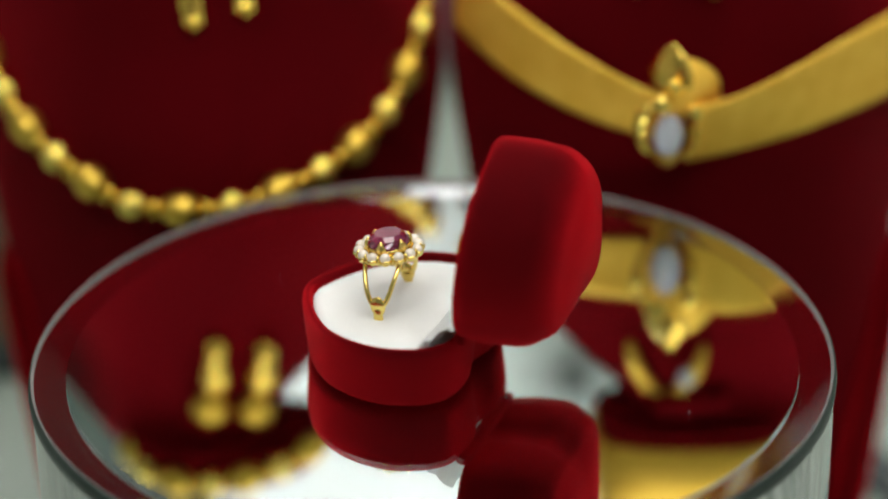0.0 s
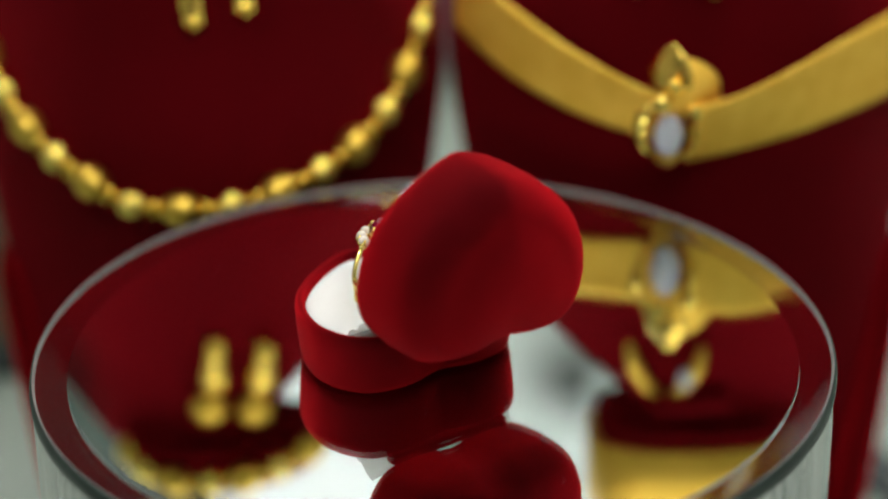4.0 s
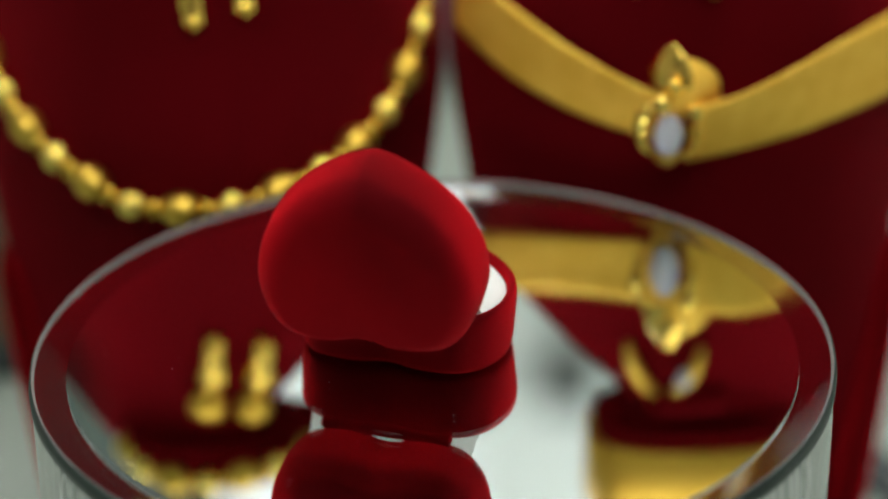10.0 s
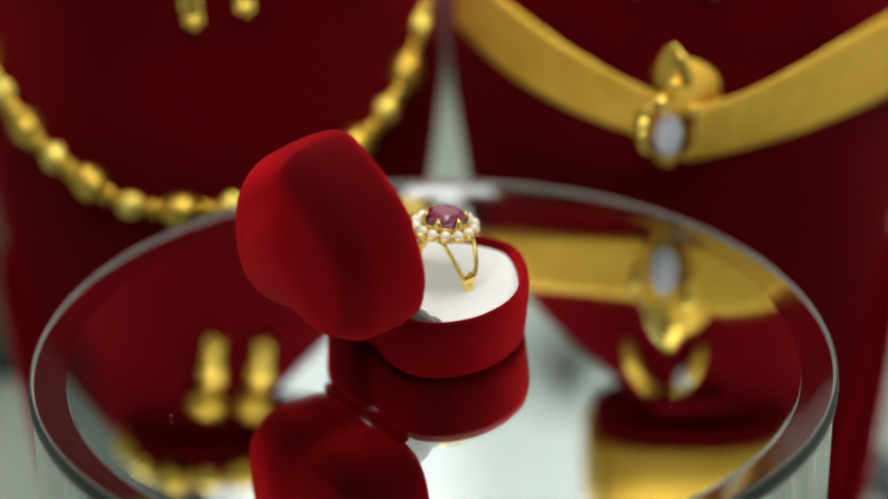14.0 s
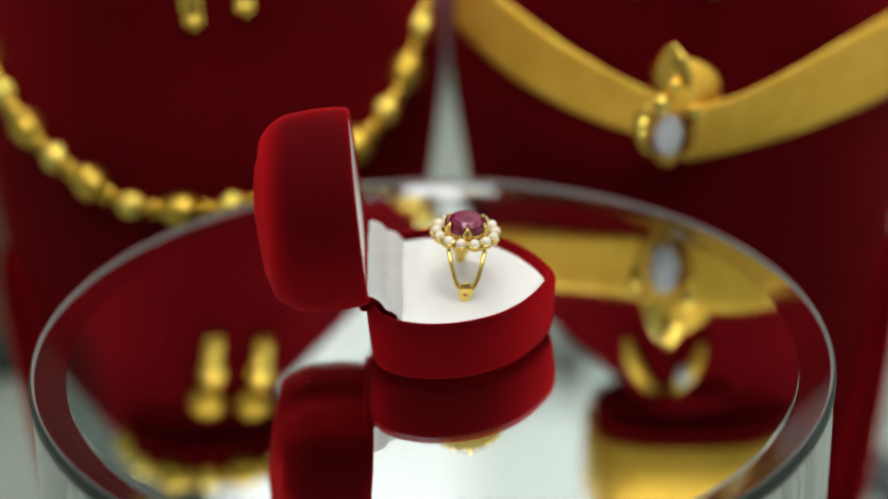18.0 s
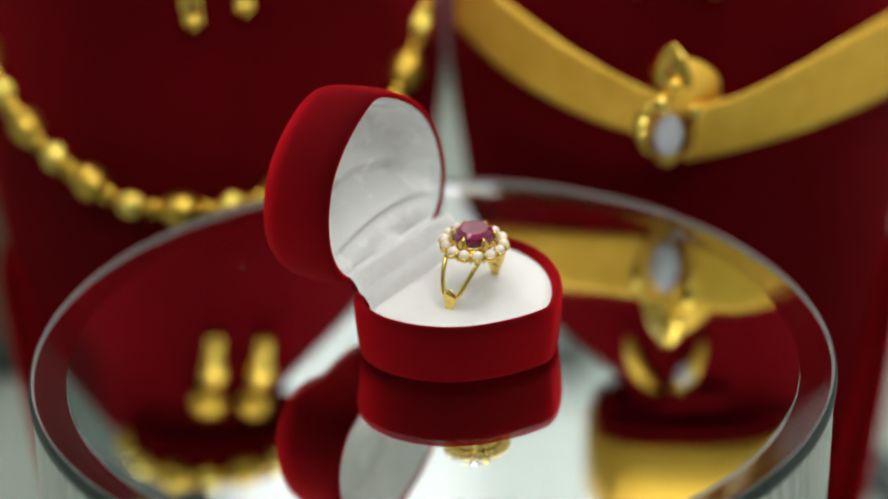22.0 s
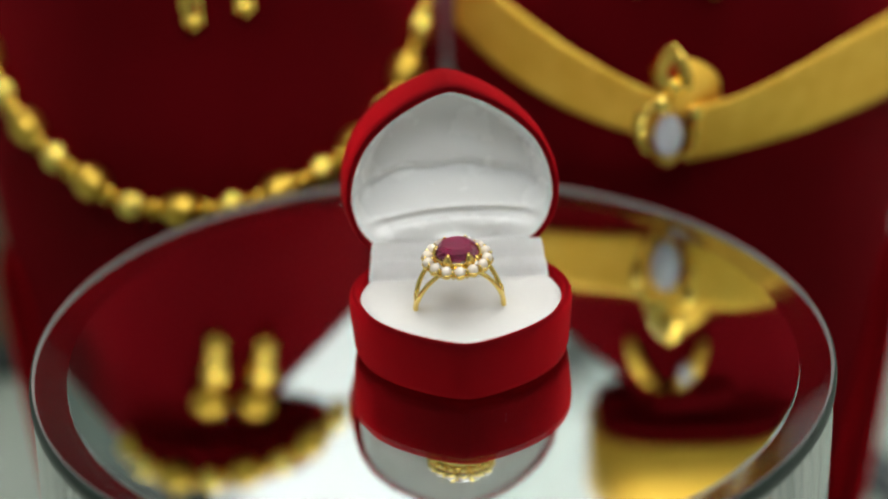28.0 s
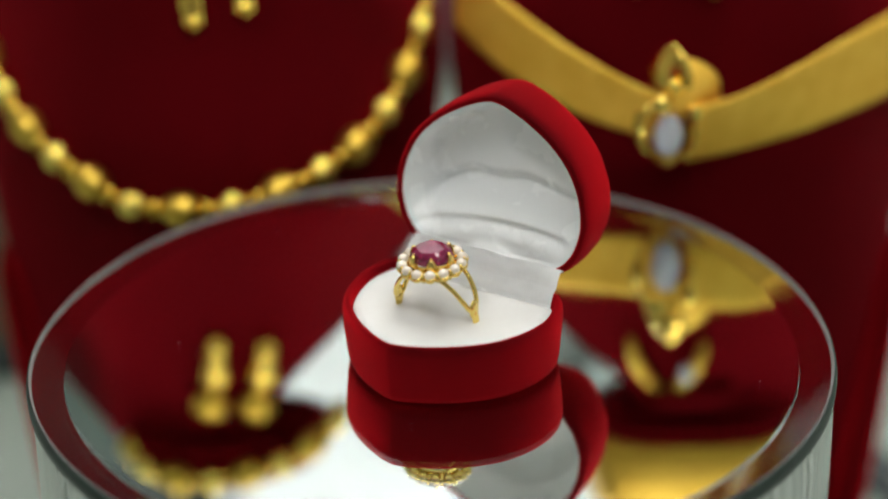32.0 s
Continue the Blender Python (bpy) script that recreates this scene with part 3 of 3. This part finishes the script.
# a second bead string round the neck cap
bracelet = tagged(new("bead_bracelet"), "gold bead string round the bust's neck cap", "bracelet")
ring2 = []
for i in range(121):
    a = radians(-88 + 176 * i / 120 - 90)
    c, s = math.cos(a), math.sin(a)
    x = LX + 0.0050 + 0.0290 * abs(c) ** 0.7 * (1 if c > 0 else -1)
    ring2.append(Vector((x, 0.106 + 0.0185 * abs(s) ** 0.8 * (1 if s > 0 else -1), 0.0862 - 8.5 * (x + 0.066) ** 2)))
len2 = [0.0]
for a, b in zip(ring2, ring2[1:]):
    len2.append(len2[-1] + (b - a).length)
part("chain", tube(ring2, 0.001, 8), SATIN_GOLD, bracelet, "thin gold chain")
string_beads(bracelet, ring2, len2, 0.0098, 0.0038, 0.003)

# earrings on the left-hand bust
def earring(x, z, lean):
    t = tagged(new("earring"), "long gold drop earring pinned to red velvet", "earring", "gold drop earrings")
    y = bust_y(x - LX, z) - 0.0025
    t.matrix_basis = pose(x, y, z, -14, lean, 0)
    part("stud", ball_bm(0.0052, (1, 0.6, 0.9), (-0.0008, -0.0010, 0.0)), SATIN_GOLD, t, "round gold stud")
    part("drop", loft([[(r * math.cos(2 * math.pi * k / 16), r * 0.55 * math.sin(2 * math.pi * k / 16), zz) for k in range(16)] for r, zz in ((0.0022, -0.0035), (0.0026, -0.0054), (0.0036, -0.0078), (0.0041, -0.0102), (0.0036, -0.0127), (0.0028, -0.0150), (0.0031, -0.0176), (0.0024, -0.0205), (0.0012, -0.0216))]), GOLD, t, "lobed gold drop", smooth=False)
    f = None
    for k in range(3):
        m = Matrix.Translation((0.0019 * (k - 1), 0, -0.0216 - (0.0012 if k == 1 else 0)))
        if f is None:
            f = part("fringe", ball_bm(0.0010, (1, 1, 1.8), u=8, v=6), GOLD, t)
            f.matrix_basis = m
        else:
            share(f, t, m)


earring(-0.0596, 0.0648, -7)
earring(-0.0478, 0.0672, -9)

# flat collar on the other bust
collar = tagged(new("collar_necklace"), "flat woven gold collar necklace on a red velvet bust", "necklace")


COLLAR_X = 0.0710


def collar_edges(d, side):
    """Lower and upper edge of the stiff band at d metres from its middle."""
    y_low, y_up = 0.080 + 10.1 * d * d, 0.0555 + math.hypot(0.014, 1.02 * d)
    if side < 0:
        z_low, z_up = 0.0120 + 0.06 * d + 2.5 * d * d + 0.0030 * (d / 0.06) ** 8, 0.0268 + 0.04 * d + 4.8 * d * d
    else:
        z_low, z_up = 0.0088 + 0.22 * d - 2.1 * d * d, 0.0284 + 0.22 * d - 1.2 * d * d
    x = COLLAR_X + side * d
    return Vector((x, y_low, z_low)), Vector((x, y_up, z_up))


def collar_bm(side):
    rings = []
    n = 12
    for i in range(61):
        low, up = collar_edges((0.009 if side < 0 else -0.006) * (1 - i / 60) + 0.064 * i / 60, side)
        ring = []
        for k in range(n + 1):
            s = k / n
            p = low.lerp(up, s)
            p.y -= 0.0005 * (1 - (2 * s - 1) ** 8)
            ring.append(p)
        back = [Vector((p.x, p.y + 0.0007, p.z)) for p in ring[::-1]]
        rings.append(ring + back)
    return loft(rings)


part("band", collar_bm(1), BAND_GOLD, collar)
part("band", collar_bm(-1), BAND_GOLD, collar)

# pendant ring worn on the collar's point
pend = tagged(new("pendant"), "gold leaf pendant with a milky oval stone and gold beads", "pendant")
pend.matrix_basis = pose(0.0597, 0.0765, 0.0195, 14, 0, 0)


def petal_bm(width, height, bulge):
    """A pointed petal, domed to the front, from its base upwards."""
    rings = []
    for k in range(15):
        s = k / 14
        w = width * (math.sin(math.pi * (0.10 + 0.90 * s)) ** 0.75 if s < 1 else 0.0) + 0.00015
        rings.append([(w * math.cos(2 * math.pi * j / 22), -bulge * (w / width) * max(0.0, math.sin(2 * math.pi * j / 22)) + 0.0006 * min(0.0, math.sin(2 * math.pi * j / 22)) + 0.0040 * s * s, height * s) for j in range(22)])
    return loft(rings)


o = part("petal", petal_bm(0.0072, 0.0150, 0.0034), BAND_GOLD, pend, "broad pale gold petal")
o.matrix_basis = pose(0.0068, 0.0005, 0.0035, 4, -6, 20)
o = part("petal", petal_bm(0.0064, 0.0155, 0.0030), GOLD, pend, "narrow polished petal turned aside")
o.matrix_basis = pose(0.0012, 0.0022, 0.0060, 8, -4, -38)
o = part("petal", petal_bm(0.0045, 0.0130, 0.0020), BAND_GOLD, pend, "small gold petal beside the stone")
o.matrix_basis = pose(0.0108, -0.0004, -0.0045, 2, 8, 24)
part("bezel", loft([[((0.0046 - 0.0010 * abs(q)) * math.cos(2 * math.pi * j / 28), -0.0012 + 0.0026 * q, (0.0074 - 0.0010 * abs(q)) * math.sin(2 * math.pi * j / 28) - 0.0010) for j in range(28)] for q in (-1, -0.5, 0, 0.5, 1)]), SATIN_GOLD, pend, "oval gold setting")
part("stone", ball_bm(0.0038, (1.0, 0.62, 1.72), (0, -0.0034, -0.0008), 28, 18), OPAL, pend, "milky white oval stone")
f = None
rnd = random.Random(3)
for x, y, z, q in ((-0.0066, -0.0030, 0.0048, 1.2), (-0.0074, -0.0034, 0.0022, 1.35), (-0.0072, -0.0034, -0.0008, 1.15), (-0.0064, -0.0028, -0.0040, 1.0), (-0.0048, -0.0022, -0.0070, 0.9),
                   (0.0064, -0.0030, 0.0034, 1.0), (0.0070, -0.0030, 0.0006, 1.05), (0.0068, -0.0030, -0.0024, 0.95), (0.0058, -0.0026, -0.0054, 0.9), (0.0038, -0.0022, -0.0080, 0.85), (-0.0006, -0.0022, -0.0096, 0.9)):
    m = Matrix.Translation((x, y, z)) @ Euler((rnd.uniform(0, 3), rnd.uniform(0, 3), 0)).to_matrix().to_4x4() @ Matrix.Scale(q, 4)
    if f is None:
        f = part("bead", ball_bm(0.0015, (1, 0.85, 1.1), u=7, v=5), CUT_GOLD, pend, "small faceted gold bead", smooth=False)
        f.matrix_basis = m
    else:
        share(f, pend, m)
for x, y, z, r, flat in ((-0.0022, -0.0046, 0.0098, 0.0026, 0.8), (-0.0052, -0.0040, 0.0080, 0.0015, 0.9), (0.0060, -0.0044, 0.0070, 0.0022, 0.6), (0.0008, -0.0030, 0.0138, 0.0020, 0.8)):
    part("boss", ball_bm(r, (1, flat, 1), (x, y, z), 9, 6), CUT_GOLD, pend, "bright polished gold boss", smooth=False)
part("tail", loft([[((r) * math.cos(2 * math.pi * j / 14), -0.001 + r * 0.6 * math.sin(2 * math.pi * j / 14), z) for j in range(14)] for r, z in ((0.0030, -0.0086), (0.0030, -0.0102), (0.0018, -0.0118), (0.0006, -0.0126))]), SATIN_GOLD, pend)


def hoop_earring(x0, z0, x1, z1, stone):
    t = tagged(new("earring"), "curved gold earring with a pale stone" if stone else "curved gold earring pinned to red velvet", "earring", "curved gold earrings")
    y = bust_y((x0 + x1) / 2 - RXB, (z0 + z1) / 2) - 0.003
    t.matrix_basis = pose((x0 + x1) / 2, y, (z0 + z1) / 2, -14, 0, 0)
    dx, dz = (x1 - x0) / 2, (z1 - z0) / 2
    pts, rad = [], []
    for k in range(15):
        s = k / 7 - 1
        pts.append((dx * s - dz * 0.15 * (1 - s * s) * (1 if dx > 0 else -1), -0.002 * (1 - s * s), dz * s))
        rad.append(0.0019 * (1 - 0.45 * s * s))
    part("hoop", tube(pts, rad, 12), SATIN_GOLD, t)
    if stone:
        part("stone", ball_bm(0.0025, (0.9, 0.6, 1.3), (-0.0010, -0.0030, 0.0005)), OPAL, t, "pale oval stone")


hoop_earring(0.0505, 0.047, 0.0590, 0.065, False)
hoop_earring(0.0698, 0.047, 0.0628, 0.063, True)

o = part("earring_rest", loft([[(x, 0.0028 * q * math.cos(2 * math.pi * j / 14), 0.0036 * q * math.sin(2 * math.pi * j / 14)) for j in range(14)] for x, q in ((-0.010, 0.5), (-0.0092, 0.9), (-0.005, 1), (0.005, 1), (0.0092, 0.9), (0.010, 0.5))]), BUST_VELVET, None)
o.matrix_basis = pose(0.0685, bust_y(0.0, 0.0675) - 0.0015, 0.0675, 0, 6, 0)
tagged(o, "small rounded red velvet roll below the bust's neck", "velvet roll")

# wide gold band round the second neck cap
cuff = tagged(new("gold_cuff"), "wide flat gold band round the bust's neck cap", "bracelet")
rings = []
for z, g in ((0.0805, 0.0003), (0.0805, 0.0016), (0.0815, 0.0022), (0.1015, 0.0022), (0.1025, 0.0016), (0.1025, 0.0003)):
    ring = []
    for i in range(64):
        a = 2 * math.pi * i / 64
        c, s = math.cos(a), math.sin(a)
        ring.append((RXB + (0.026 + g) * abs(c) ** 0.7 * (1 if c > 0 else -1), 0.106 + (0.016 + g) * abs(s) ** 0.8 * (1 if s > 0 else -1), z))
    rings.append(ring)
part("band", loft(rings, False, False), SATIN_GOLD, cuff)

# the busts and what they carry, at their true size
TRUE = Matrix.Translation((0, -0.0015, 0)) @ Matrix.Scale(1.032, 4)
bpy.context.view_layer.update()
for o in list(scene.objects):
    if o.parent is None and o.name.split(".")[0] in ("jewellery_bust", "bead_necklace", "bead_bracelet", "earring", "earring_rest", "gold_cuff"):
        o.matrix_basis = TRUE @ o.matrix_basis

# ---------- blurred things behind ----------
# added board: its white puts the wall's brighter left part into colour
tagged(part("bright_wall_board", box_bm(0.215, 0.012, 0.62, 0.003, (-0.082, Y1 - 0.007, 0.86)), BOARD), "white board added for the brighter stretch of wall", "board")
tagged(part("wall_frame", box_bm(0.42, 0.02, 0.30, 0.004, (-0.405, Y1 - 0.011, 0.985)), DARK), "dark framed panel hanging on the white wall", "frame")
tagged(part("wall_cabinet", box_bm(0.40, 0.03, 0.23, 0.004, (-0.435, Y1 - 0.016, 0.715)), CABINET), "grey-green wall cabinet below a dark frame", "cabinet")
tagged(part("wall_fitting", box_bm(0.056, 0.03, 0.036, 0.005, (0.108, Y1 - 0.016, 0.732)), DARK), "small dark fitting on the white wall", "fitting")
case = tagged(new("display_case"), "olive brown display case on a black base", "display case")
part("base", box_bm(0.16, 0.10, 0.010, 0.002, (-0.215, 0.258, TABLE_Z + 0.005)), DARK, case, "black base")
part("body", box_bm(0.155, 0.095, 0.060, 0.004, (-0.215, 0.258, TABLE_Z + 0.040)), OLIVE, case)
stand = tagged(new("dark_stand"), "dark green leaning stand on the counter", "stand")
bm = bmesh.new()
box_bm(0.014, 0.12, 0.004, 0.001, (0, 0, 0.002), bm)
part("foot", bm, DARK, stand)
part("post", box_bm(0.010, 0.008, 0.03, 0.002, (0, 0.05, 0.019)), DARK, stand)
stand.matrix_basis = pose(0.136, 0.130, TABLE_Z, 0, 0, 28)
part_board = part("back_board", box_bm(1.5, 0.012, 0.10, 0.003, (0, 0.47, TABLE_Z + 0.05)), MAUVE)
tagged(part_board, "low mauve-grey back board along the counter", "back board")


# ---------- what moves ----------
def motions():
    """The turntable turns at an even speed and carries the box and the ring round with it; its plate sits a fifth of a degree out of true."""
    low = TURN * (4.0 - T_FRONT)
    wobble = pose(0, 0, 0, 0, 0, -low) @ pose(0, 0, 0, -0.2) @ pose(0, 0, 0, 0, 0, low)
    rows_t, rows_b, rows_r = [], [], []
    for k in range(33):
        t = float(k)
        spin = pose(0, 0, 0, 0, 0, TURN * (t - T_FRONT)) @ wobble
        rows_t.append((t, pose(*DISC_AT, 0) @ spin))
        rows_b.append((t, spin @ pose(BOX_X, 0, 0, 0, 0, -1.0)))
        rows_r.append((t, spin @ pose(BOX_X + RX, RY, 0.0126, 4.0, -2.0, 1.0) @ pose(0, 0, -0.0126)))
    walk(turntable, rows_t)
    walk(ring_box, rows_b)
    walk(gold_ring, rows_r)


motions()
